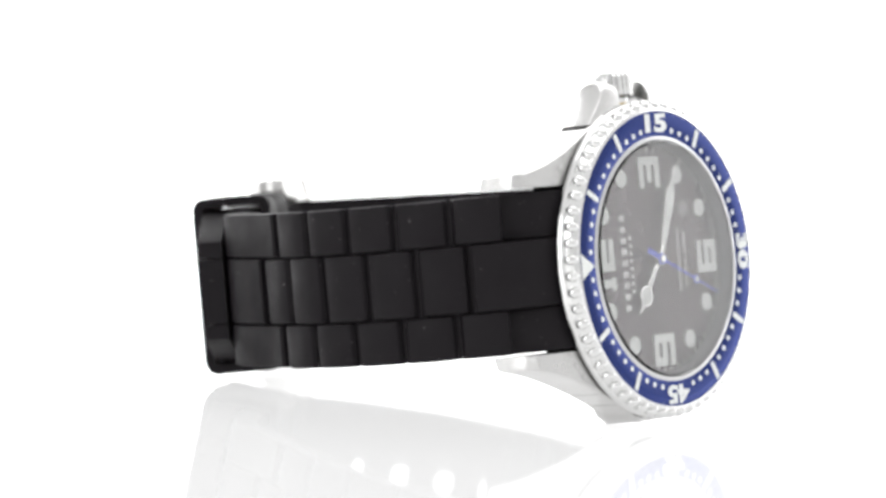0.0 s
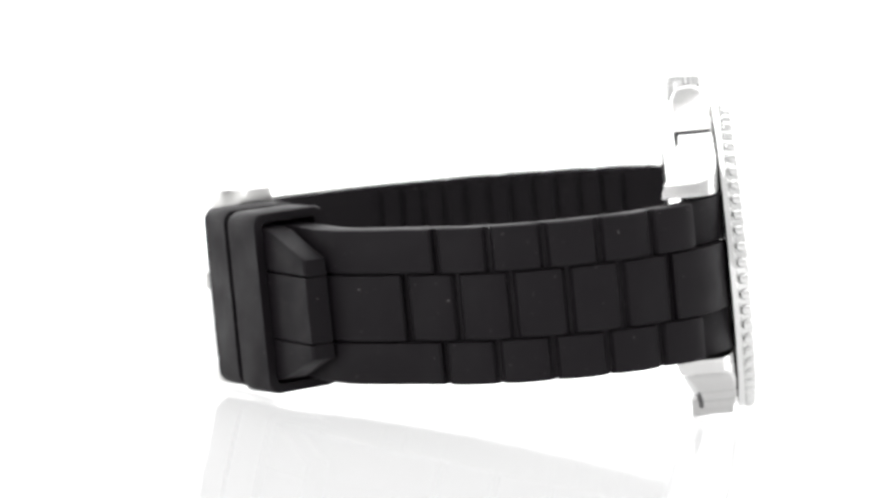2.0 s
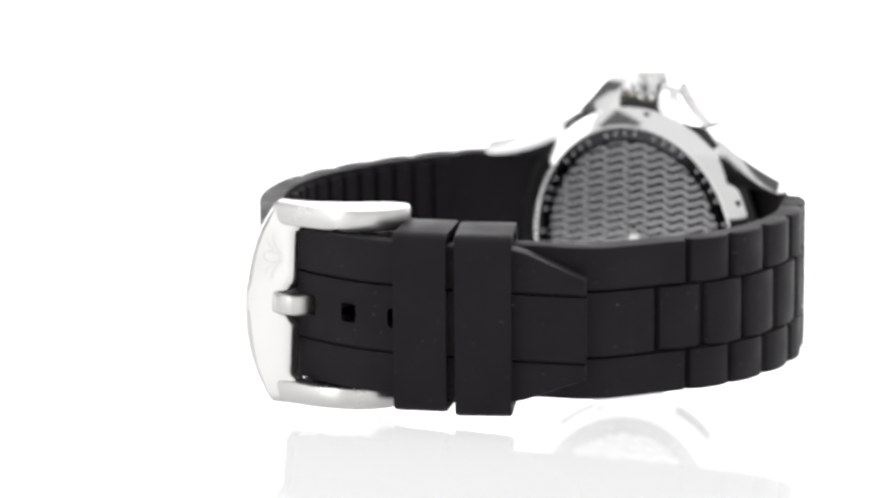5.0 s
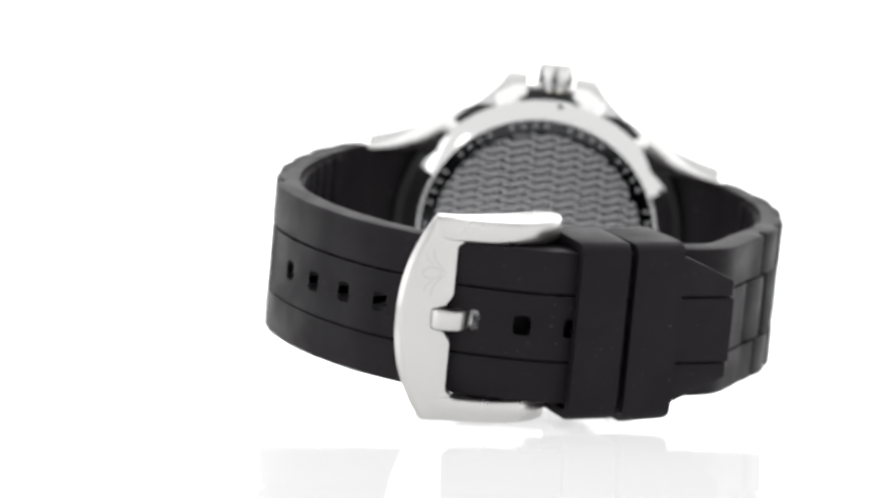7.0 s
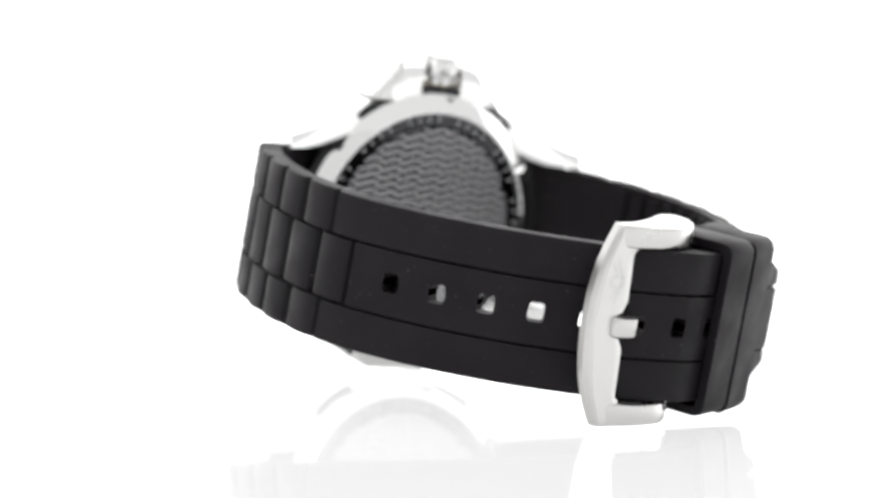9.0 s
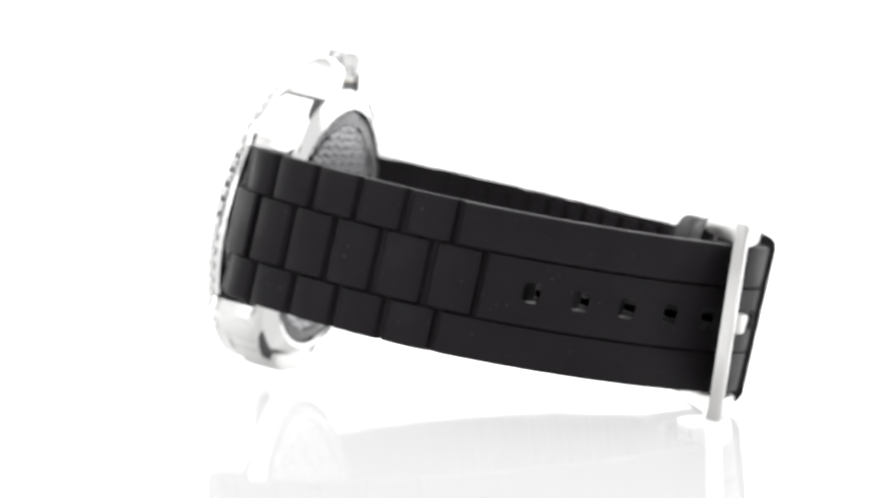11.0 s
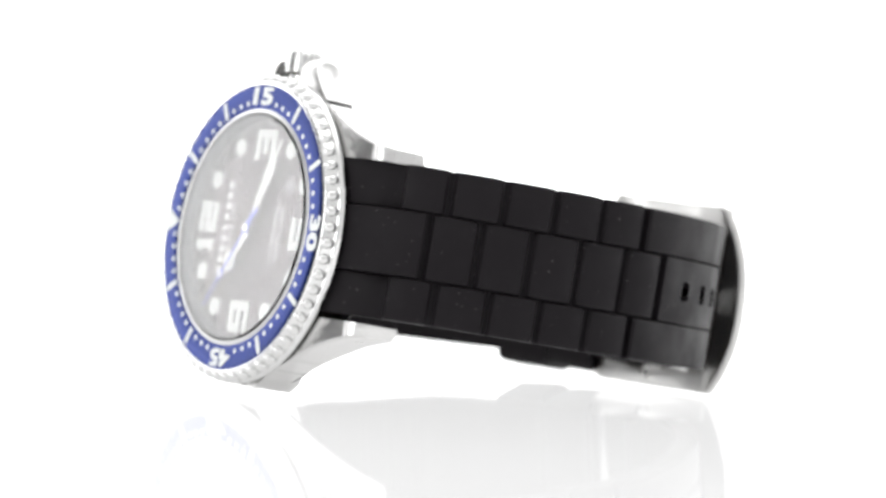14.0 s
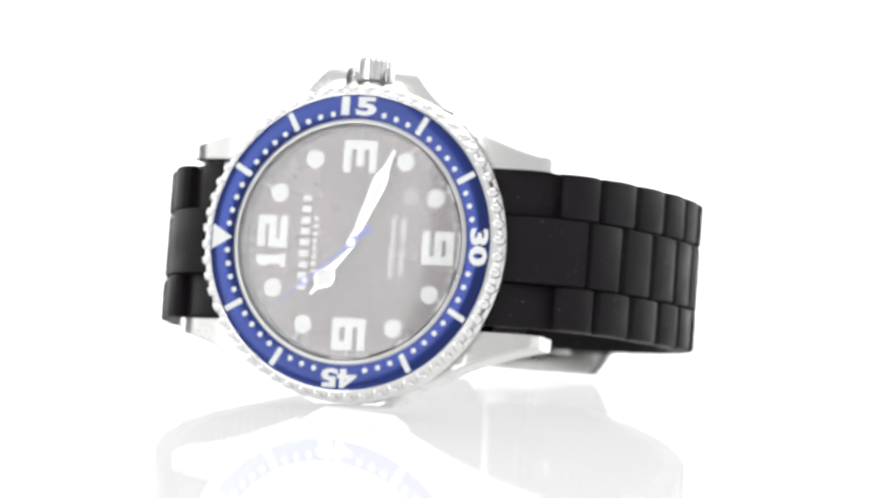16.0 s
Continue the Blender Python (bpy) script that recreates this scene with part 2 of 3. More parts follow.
def build_strap(run, start, first, name, label, tail):
    bm = bmesh.new()
    band(bm, run, start, 41.0, -HALF + 0.1, HALF - 0.1, -THICK, lambda s: -BASE - 1.8 * min(1.0, max(0.0, (2.0 - s) / 1.5)), 0.0, 0.8, ends=False)
    strap = sub(name, bm, RUBBER, label)
    outer = [first] + OUTER[1:]
    for lo, hi, edges in ((4.35, HALF, outer), (-HALF, -4.6, outer), (-4.45, 4.2, INNER)):
        b = [start] + edges
        for i, (a, c) in enumerate(zip(b, b[1:])):
            bm = bmesh.new()
            deep = -THICK + 0.2 if i < 2 else -BASE - 0.1
            if i:
                link_band(bm, run, a + GAP, c - GAP, lo, hi, deep, 0.0)
            elif edges is outer:
                # the end piece dips under the first link
                band(bm, run, a, c + 0.6, lo, hi, deep, lambda s: -0.4 - 1.7 * min(1.0, max(0.0, (s + 8.0) / 7.0)), 0.2, 0.9)
            else:
                band(bm, run, a, c - GAP, lo, hi, deep, 0.0)
            part("link", bm, RUBBER, strap)
    tail(run, strap)
    return strap


HOLES = [47.9 + 6.8 * k for k in range(8)]
TIP0, TIP1 = 111.5, SIX_RUN.s[-1]


def six_tail(run, strap):
    def edge(s):
        return HALF - 0.1 - max(0.0, s - TIP0) / (TIP1 - TIP0) * 3.6
    for sign in (1, -1):
        bm = bmesh.new()
        lo, hi = (4.45, edge) if sign > 0 else ((lambda s: -edge(s)), -4.7)
        band(bm, run, OUTER[-1] + GAP, TIP1, lo, hi, -THICK, 0.0, 0.3)
        part("side_band", bm, RUBBER, strap)
        bm = bmesh.new()
        x = 4.32 if sign > 0 else -4.57
        band(bm, run, 41.0, TIP1 - 0.4, x - 0.2, x + 0.2, -THICK + 0.1, -BASE, 0.0, ends=False)
        part("groove", bm, RUBBER, strap)
    bm = bmesh.new()
    band(bm, run, 36.3, 41.4, -4.5, 4.3, -THICK + 0.02, -BASE - 0.02, 0, ends=False)
    part("strap_core", bm, RUBBER, strap)
    bm = bmesh.new()
    s = INNER[-1] + GAP
    for h in HOLES + [TIP1 + 1.2]:
        band(bm, run, s, h - 1.2, -4.45, 4.2, -THICK, 0.0, 0.0, 1.4, ends=False)
        if h < TIP1:
            def gap(v, h=h):
                return 1.32 * max(0.0, 1 - min(1.0, abs(v - h) / 1.2) ** 5) ** 0.2
            band(bm, run, h - 1.2, h + 1.2, -4.45, lambda v: -0.05 - gap(v), -THICK, 0.0, 0.0, 0.11, ends=False)
            band(bm, run, h - 1.2, h + 1.2, lambda v: -0.05 + gap(v), 4.2, -THICK, 0.0, 0.0, 0.11, ends=False)
        s = h + 1.2
    bmesh.ops.remove_doubles(bm, verts=bm.verts, dist=0.004)
    part("centre_panel", bm, RUBBER, strap, "black rubber panel with punched buckle holes")
    for k in range(11):
        bm = bmesh.new()
        s = 9 + 3.65 * k
        band(bm, run, s, s + 2.6, -HALF + 0.9, HALF - 0.9, -THICK - 0.7, -THICK + 0.1, 0.0, 0.8)
        part("inner_rib", bm, RUBBER, strap)


def twelve_tail(run, strap):
    end = run.s[-1]
    for lo, hi in ((4.45, HALF - 0.1), (-HALF + 0.1, -4.7)):
        bm = bmesh.new()
        band(bm, run, OUTER[-1] + GAP, end, lo, hi, -THICK, 0.0, 0.3)
        part("side_band", bm, RUBBER, strap)
    bm = bmesh.new()
    band(bm, run, INNER[-1] + GAP, end, -4.45, 4.2, -THICK, 0.0, 0.2)
    part("centre_panel", bm, RUBBER, strap)
    bm = bmesh.new()
    band(bm, run, 36.3, end, -4.9, 4.7, -THICK + 0.1, -BASE, 0.0, ends=False)
    part("strap_core", bm, RUBBER, strap)
    for k in range(11):
        bm = bmesh.new()
        s = 9 + 3.65 * k
        band(bm, run, s, s + 2.6, -HALF + 0.9, HALF - 0.9, -THICK - 0.7, -THICK + 0.1, 0.0, 0.8)
        part("inner_rib", bm, RUBBER, strap)


strap_six = build_strap(SIX_RUN, SIX_RUN.s[0], -0.4, "strap", "long black rubber strap half with buckle holes", six_tail)
strap_twelve = build_strap(TWELVE_RUN, TWELVE_RUN.s[0], -0.9, "strap", "black rubber strap half with raised links", twelve_tail)


def keeper(s0, s1, grow):
    bm = bmesh.new()
    mid = (s0 + s1) / 2
    p, way, out = SIX_RUN.at(mid)
    lean = SIX_RUN.place(mid, 0, -3.0)[0]
    w, top, low, t, r = 12.0 + grow, 1.4, -9.4, 1.3, 1.6

    def ring(w, top, low, r):
        pts = []
        for cx, cd, a in ((w - r, top - r, 0), (-w + r, top - r, 90), (-w + r, low + r, 180), (w - r, low + r, 270)):
            for k in range(5):
                g = radians(a + 22.5 * k)
                pts.append((cx + r * math.cos(g), cd + r * math.sin(g)))
        return pts
    outer, inner = ring(w, top, low, r), ring(w - t, top - t, low + t, r * 0.4)
    loops = []
    h = (s1 - s0) / 2
    for pts, u in ((inner, -h + 0.1), ([(a * 0.985, b) for a, b in outer], -h), (outer, -h + 0.35), (outer, h - 0.35), ([(a * 0.985, b) for a, b in outer], h), (inner, h - 0.1)):
        row = []
        for x, d in pts:
            y, z = p + way * u + out * d
            row.append(bm.verts.new((x + lean, y, z)))
        loops.append(row)
    n = len(outer)
    for a, b in zip(loops, loops[1:] + loops[:1]):
        for i in range(n):
            bm.faces.new((a[i], a[(i + 1) % n], b[(i + 1) % n], b[i]))
    return sub("strap_keeper", bm, RUBBER, "matte black rubber keeper loop")


keeper(95.4, 102.4, 0.0)
keeper(103.4, 110.8, 0.15)


def smooth_line(pts, n=6):
    q = [Vector(p) for p in pts]
    q = [2 * q[0] - q[1]] + q + [2 * q[-1] - q[-2]]
    out = []
    for i in range(1, len(q) - 2):
        a, b, c, d = q[i - 1:i + 3]
        for k in range(n):
            u = k / n
            out.append(0.5 * (2 * b + (c - a) * u + (2 * a - 5 * b + 4 * c - d) * u * u + (3 * b - a - 3 * c + d) * u ** 3))
    return out + [q[-2]]


# ---- buckle ----
def slab(bm, outline, x0, x1, c):
    """A (y, z) outline with thickness from x0 to x1 and softened edges."""
    n = len(outline)
    cy, cz = sum(p[0] for p in outline) / n, sum(p[1] for p in outline) / n

    def ring(x, grow):
        out = []
        for y, z in outline:
            d = max(1e-6, math.hypot(y - cy, z - cz))
            out.append(bm.verts.new((x, cy + (y - cy) * (1 - grow / d), cz + (z - cz) * (1 - grow / d))))
        return out
    rows = [ring(x0, c), ring(x0 + c * 0.3, c * 0.3), ring(x0 + c, 0), ring(x1 - c, 0), ring(x1 - c * 0.3, c * 0.3), ring(x1, c)]
    for p, q in zip(rows, rows[1:]):
        for i in range(n):
            bm.faces.new((p[i], p[(i + 1) % n], q[(i + 1) % n], q[i]))
    bm.faces.new(rows[0][::-1])
    bm.faces.new(rows[-1])


BX = 2.15


def plate_at(y, x, d):
    """A point of the buckle's front bar: x across from its middle, d out of its face."""
    return (BX + x, y, -73.7 + 0.075 * x + 0.26 * (y + 10.5) - d)


def buckle():
    bm = bmesh.new()
    xs = [-13.4 + 26.8 * k / 64 for k in range(65)]

    def left(x):
        return -16.75 + 4.2 * abs(x / 13.4) ** 2.3

    def inner(x):
        if abs(x) < 1.5:
            return -11.9
        return -10.6 + 1.05 * min(1, max(0, (abs(x) - 1.5) / 1.6)) + 0.8 * min(1, max(0, (abs(x) - 9.3) / 0.8)) ** 2
    grid = []
    for x in xs:
        row = []
        fall = 0.3 * max(0, abs(x) - 12.5) ** 2
        for k in range(11):
            u = k / 10
            y = left(x) + (inner(x) - left(x)) * u
            d = -0.45 * max(0.0, 1 - u / 0.2) - 0.25 * (k == 0) - 0.15 * (k == 10) - fall
            row.append((bm.verts.new(plate_at(y, x, d)), bm.verts.new(plate_at(y, x, min(d, 0) * 0.4 - 1.7))))
        grid.append(row)
    for a, b in zip(grid, grid[1:]):
        for k in range(10):
            bm.faces.new((a[k][0], a[k + 1][0], b[k + 1][0], b[k][0]))
            bm.faces.new((a[k][1], b[k][1], b[k + 1][1], a[k + 1][1]))
        bm.faces.new((a[0][0], b[0][0], b[0][1], a[0][1]))
        bm.faces.new((a[10][0], a[10][1], b[10][1], b[10][0]))
    for row in (grid[0], grid[-1]):
        for k in range(10):
            bm.faces.new((row[k][0], row[k][1], row[k + 1][1], row[k + 1][0]))
    frame_ob = sub("buckle", bm, BUCKLE_STEEL, "brushed steel pin buckle with a bowed front bar", angle=0.3)
    line = smooth_line([(-12.7, -74.0), (-9.0, -73.9), (-5.0, -73.5), (-1.0, -72.4), (1.8, -70.2), (3.3, -67.6), (3.4, -65.2), (2.2, -64.0), (-0.6, -65.0), (-4.5, -67.8),
                        (-8.5, -70.6), (-12.2, -72.2)], 3)
    for x0, x1, dz in ((10.35, 13.35, 0.75), (-13.35, -10.35, -0.75)):
        bm = bmesh.new()
        slab(bm, [(y, z + dz) for y, z in line], BX + x0, BX + x1, 0.55)
        part("side_arm", bm, BUCKLE_STEEL, frame_ob)
    bm = bmesh.new()
    slab(bm, smooth_line([(-12.3, -74.0), (-11.6, -74.7), (-9.4, -74.75), (-8.2, -74.2), (-7.4, -72.6), (-6.9, -70.0), (-7.6, -69.6), (-8.6, -72.2), (-10.0, -73.1), (-12.2, -73.0)], 3), BX - 1.3, BX + 1.3, 0.3)
    part("tang", bm, BUCKLE_STEEL, frame_ob, "polished steel buckle pin through a hole")
    bm = bmesh.new()
    bmesh.ops.create_cone(bm, cap_ends=True, segments=16, radius1=0.8, radius2=0.8, depth=22, matrix=Matrix.Translation((BX, 1.4, -65.6)) @ pose(0, 0, 0, 0, 90, 0))
    part("spring_bar", bm, POLISHED, frame_ob)

    def stroke(pts, w):
        bm = bmesh.new()
        for (xa, ya), (xb, yb) in zip(pts, pts[1:]):
            g = math.atan2(yb - ya, xb - xa)
            ox, oy = -math.sin(g) * w / 2, math.cos(g) * w / 2
            bm.faces.new([bm.verts.new(plate_at(y, x, 0.02)) for x, y in ((xa + ox, ya + oy), (xb + ox, yb + oy), (xb - ox, yb - oy), (xa - ox, ya - oy))])
        part("engraved_line", bm, PALE_BAR, frame_ob, smooth=False)
    stroke([(6.0 + 0.75 * math.cos(k * math.pi / 12), -12.6 + 1.15 * math.sin(k * math.pi / 12)) for k in range(25)], 0.1)
    for sx in (1, -1):
        stroke([(6.0 + sx * 0.2, -10.9), (6.0 + sx * 0.9, -11.6), (6.0 + sx * 1.9, -12.4), (6.0 + sx * 3.0, -12.5)], 0.1)
        stroke([(6.0 + sx * 1.0, -12.4), (6.0 + sx * 1.8, -13.3), (6.0 + sx * 2.4, -13.4)], 0.08)
    return frame_ob


buckle()

# ---- case ----


def case():
    bm = bmesh.new()
    # turned middle of the case
    lathe(bm, [(18.8, -2.6), (19.1, -2.9), (19.2, -3.4), (19.3, -7.0), (19.0, -7.9), (17.3, -8.2), (0.0, -8.2)], 96)
    body = sub("case", bm, BRUSHED, "brushed stainless steel watch case", under=POLISHED)
    # four lugs, swept from the case flank out and down to their tips
    for sx in (1, -1):
        for sy in (1, -1):
            bm = bmesh.new()
            outer = smooth_line([(19.75, 7.6), (18.6, 9.9)], 3) + smooth_line([(18.45, 9.95), (16.9, 13.4)], 4) + smooth_line([(16.78, 13.45), (15.0, 17.4), (13.5, 21.5), (12.5, 25.4)], 10)
            rows = []
            for i, (x, y) in enumerate(outer):
                u = i / (len(outer) - 1)
                xin = max(10.75, math.sqrt(max(0.0, 18.4 ** 2 - y * y))) if y < 18.4 else 10.75
                xin = min(xin, x - 0.9)
                w = max(0.0, (u - 0.8) / 0.2)
                top = -2.9 - 3.2 * max(0, u - 0.4) ** 1.6 - 1.7 * (1 - math.sqrt(1 - w * w))
                low = -7.5 - 3.2 * u
                side = low + 0.45
                c = 0.3
                rows.append([bm.verts.new((sx * a, sy * b, z)) for a, b, z in
                             ((xin, y, low), (xin + 0.5 * (x - xin), y, (low + side) / 2 - 0.1), (x, y, side), (x, y, top - c), (x - c, y, top), (xin, y, top))])
            for p, q in zip(rows, rows[1:]):
                for k in range(6):
                    bm.faces.new((p[k], p[(k + 1) % 6], q[(k + 1) % 6], q[k]))
            bm.faces.new(rows[0])
            bm.faces.new(rows[-1][::-1])
            part("lug", bm, BRUSHED, body, under=POLISHED)
    # crown guards and the flat pad opposite
    for sy in (1, -1):
        bm = bmesh.new()
        # an arch from the case to the tip, its end facet swept in towards the crown
        arch = [(18.3, 2.95), (20.0, 2.95), (21.6, 2.85)] + [(21.6 + 2.3 * math.sin(g), 0.55 + 2.3 * math.cos(g)) for g in (radians(15 * k) for k in range(1, 6))] + [(23.95, 0.45)]
        arch = arch + [(x, -z) for x, z in reversed(arch)]

        def facet(x):
            return 6.2 + 3.9 * max(0.0, (23.95 - x) / 4.9) ** 1.4
        rows = []
        for grow, inset in ((0.0, 0.35), (0.1, 0.1), (0.35, 0.0), (None, 0.0)):
            row = []
            for x, z in arch:
                r = 1 - inset / 2.95
                xi, zi = 18.3 + (x - 18.3) * (1 - inset / 5.6), z * r
                row.append(bm.verts.new((xi, sy * (3.35 if grow is None else facet(xi) - grow), -5.6 + zi * 0.86)))
            rows.append(row)
        n = len(arch)
        for p, q in zip(rows, rows[1:]):
            for k in range(n):
                bm.faces.new((p[k], p[(k + 1) % n], q[(k + 1) % n], q[k]))
        for p, q in ((k, n - 1 - k) for k in range(n // 2 - 1)):
            for row in (rows[0], rows[-1]):
                bm.faces.new((row[p], row[p + 1], row[q - 1], row[q]))
        part("crown_guard", bm, BRUSHED, body, under=POLISHED)
    bm = bmesh.new()
    prism(bm, [(-18.5, -7.5), (-19.9, -6.9), (-21.15, -5.0), (-21.2, 4.6), (-20.0, 6.6), (-18.5, 7.5)], -8.9, -3.2, 0.2)
    part("side_pad", bm, BRUSHED, body)
    return body


case_ob = case()


def case_back():
    bm = bmesh.new()
    lathe(bm, [(19.75, -8.9), (19.75, -9.5), (19.55, -9.7), (17.4, -11.0), (17.1, -10.9), (17.1, -9.4)], 96)
    back = sub("case_back", bm, POLISHED, "polished steel screw-down case back")
    back.location = OFFSET + Vector((0, 0, 1.4 * MM))
    # black ring standing in for the shaded, dark-mirroring underside of the case
    bm = bmesh.new()
    lathe(bm, [(19.2, -8.9), (20.85, -8.75), (20.95, -8.95), (20.8, -9.3), (19.5, -9.4)], 96)
    part("underside_shade", bm, SHADE_BLACK, back, "black ring for the dark underside of the case")
    bm = bmesh.new()
    lathe(bm, [(17.1, -10.4), (15.1, -10.62), (15.0, -10.2), (0, -10.2)], 96)
    part("engraved_plate", bm, DARK_STEEL, back, "dark steel plate with an engraved ring")
    # basket-weave relief
    bm = bmesh.new()
    for m in range(-5, 6):
        for j in range(-13, 14):
            for shift, a, t in ((0.0, 2.45, -0.36), (1.75, 1.15, 0.72)):
                x, y, w = j * 1.2 + (m % 2) * 0.12, m * 3.5 + shift, 0.6
                if math.hypot(x, y) > 15.3:
                    continue
                c, s = math.cos(t), math.sin(t)
                q = [(x + v * c - u * s, y + u * c + v * s) for u, v in ((-a / 2, -w / 2), (a / 2, -w / 2), (a / 2, w / 2), (-a / 2, w / 2))]
                prism(bm, q, -10.15, -10.46 if shift else -10.4)
    part("woven_relief", bm, WEAVE, back, "woven relief pattern", smooth=False, kind="stuff")
    bm = bmesh.new()
    lathe(bm, [(15.35, -10.5), (15.3, -10.7), (15.0, -10.7), (14.95, -10.2)], 96)
    part("rim_line", bm, DARK_STEEL, back)
    bm = bmesh.new()
    prism(bm, [(-3.2, -2.6), (3.4, 0), (-3.2, 2.6)], -10.3, -10.62)
    part("back_emblem", bm, POLISHED, back)
    mark = bar_mesh("engraving", 0.4, 0.62, 0.05)
    for k in range(60):
        if k % 10 in (4, 9):
            continue
        g = 2 * math.pi * k / 60
        piece("engraved_mark", mark, PALE_BAR, back, at(16.15 * math.sin(g), 16.15 * math.cos(g), -10.56, -6 * k))
    # wrench notches as black blocks, their inner shade put into the colour
    for g in range(6):
        bm = bmesh.new()
        a = radians(60 * g + 25)
        prism(bm, [(19.0 * math.sin(a + t) + 0.45 * r * math.sin(a), 19.0 * math.cos(a + t) + 0.45 * r * math.cos(a)) for t, r in ((-0.02, -1), (0.02, -1), (0.02, 1), (-0.02, 1))], -9.6, -10.1)
        part("wrench_slot", bm, SHADE_BLACK, back)
    return back


case_back()


def crown():
    bm = bmesh.new()
    n = 132
    lathe(bm, [(0.0, 0.0), (2.0, 0.0), (2.0, 0.6), (2.45, 0.7), (2.65, 1.0), (2.65, 3.5), (2.4, 3.9), (2.2, 4.1), (0.0, 4.2)], n,
          lambda i, k: 1 - 0.085 * (k % 6 in (0, 1)) if 3 <= i <= 6 else 1)
    bmesh.ops.transform(bm, matrix=Matrix.Translation((21.1, 0.5, -6.0)) @ pose(0, 0, 0, 0, 90, 0), verts=bm.verts)
    c = sub("crown", bm, BEZEL_STEEL, "fluted steel winding crown", angle=0.3)
    bm = bmesh.new()
    bmesh.ops.create_cone(bm, cap_ends=True, segments=24, radius1=1.7, radius2=1.7, depth=3, matrix=Matrix.Translation((20.6, 0.5, -6.0)) @ pose(0, 0, 0, 0, 90, 0))
    part("crown_tube", bm, BRASS, c)


crown()

# ---- bezel ----


def bezel():
    bm = bmesh.new()
    lathe(bm, [(19.55, 0.05), (19.85, 0.03), (20.1, -0.15), (20.3, -0.6), (20.5, -1.25), (20.62, -1.6), (20.95, -1.75), (21.05, -1.9), (21.05, -2.5), (20.9, -2.65), (20.4, -2.75), (18.5, -2.75)], 180)
    rim = sub("bezel", bm, BEZEL_STEEL, "polished steel rotating bezel with a beaded grip edge", angle=0.7)
    # rounded grip beads, one for each minute, leaning on the sloped shoulder
    bm = bmesh.new()
    rows = []
    for k in range(6):
        lat = k / 5 * math.pi / 2
        m = 14
        rows.append([bm.verts.new((0.80 * math.cos(lat) ** 0.7 * math.cos(2 * math.pi * i / m), 1.02 * math.cos(lat) ** 0.7 * math.sin(2 * math.pi * i / m), -0.35 + 1.0 * math.sin(lat)))
                     for i in range(m)] if k < 5 else [bm.verts.new((0, 0, 0.65))])
    for p, q in zip(rows, rows[1:]):
        for i in range(len(p)):
            if len(q) > 1:
                bm.faces.new((p[i], p[(i + 1) % len(p)], q[(i + 1) % len(p)], q[i]))
            else:
                bm.faces.new((p[i], p[(i + 1) % len(p)], q[0]))
    bead = mesh_of(bm, "grip_bead")
    for f in bead.polygons:
        f.use_smooth = True
    for k in range(60):
        piece("grip_bead", bead, BEZEL_STEEL, rim, pose(0, 0, 0, 0, 0, -6 * k - 3) @ pose(0, 20.38 * MM, -0.85 * MM, -62, 0, 0))
    bm = bmesh.new()
    lathe(bm, [(16.25, -0.05), (16.0, 0.12), (15.7, 0.12), (15.5, -0.1), (15.5, -2.0)], 128)
    part("inner_lip", bm, LIP_STEEL, rim)
    bm = bmesh.new()
    lathe(bm, [(19.55, -0.4), (19.55, -0.03), (19.45, 0.0), (16.35, 0.0), (16.25, -0.03), (16.25, -0.4)], 128)
    ins = sub("bezel_insert", bm, BLUE, "glossy blue bezel ring with white minute markings")
    dot = disc_mesh("bezel_dot", 0.36, 0.05, 16)
    bar = bar_mesh("bezel_bar", 0.75, 2.6, 0.05)
    for k in range(60):
        g = 2 * math.pi * k / 60
        if k in (0, 15, 30, 45):
            continue
        if k % 5 == 0:
            piece("minute_bar", bar, LUME, ins, at(17.95 * math.sin(g), 17.95 * math.cos(g), 0, -6 * k))
        elif k not in (14, 16, 29, 31, 44, 46):
            piece("minute_dot", dot, LUME, ins, at(17.15 * math.sin(g), 17.15 * math.cos(g), 0))
    bm = bmesh.new()
    prism(bm, [(-1.7, 19.3), (0, 16.5), (1.7, 19.3)], 0.0, 0.05)
    part("triangle", bm, LUME, ins, "white triangle at the top of the bezel")
    for text, k in (("15", 15), ("30", 30), ("45", 45)):
        g = 2 * math.pi * k / 60
        me = lettering(text, 4.9, 2.5, 0.045)
        piece("numeral", me, LUME, ins, at(17.95 * math.sin(g), 17.95 * math.cos(g), 0.0, -6 * k))


bezel()

# ---- dial ----
ZD = -2.3


def block_digit(text, w, h):
    """The outline of a heavy square numeral, w x h, from its lower left corner."""
    t, e = 1.15, 1.0
    lo, hi = (h - e) / 2, (h + e) / 2
    if text == "1":
        return [(0, 0), (w, 0), (w, e * 0.7), (w * 0.85, e * 0.7), (w * 0.85, h), (w * 0.3, h), (0, h - 0.9), (0, h - 1.5), (w * 0.22, h - 1.5), (w * 0.22, e * 0.7), (0, e * 0.7)]
    if text == "2":
        return [(0, 0), (w, 0), (w, e), (t, e), (t, lo), (w, lo), (w, h), (0, h), (0, h - e), (w - t, h - e), (w - t, hi), (0, hi)]
    if text == "3":
        return [(0, 0), (w, 0), (w, h), (0, h), (0, h - e), (w - t, h - e), (w - t, hi), (0.8, hi), (0.8, lo), (w - t, lo), (w - t, e), (0, e)]
    six = [(0, 0), (w, 0), (w, hi), (t, hi), (t, h - e), (w, h - e), (w, h), (0, h), (0, lo), (w - t, lo), (w - t, e), (t, e), (t, lo - 0.02), (0, lo - 0.02)]
    return six if text == "6" else [(w - x, h - y) for x, y in six]


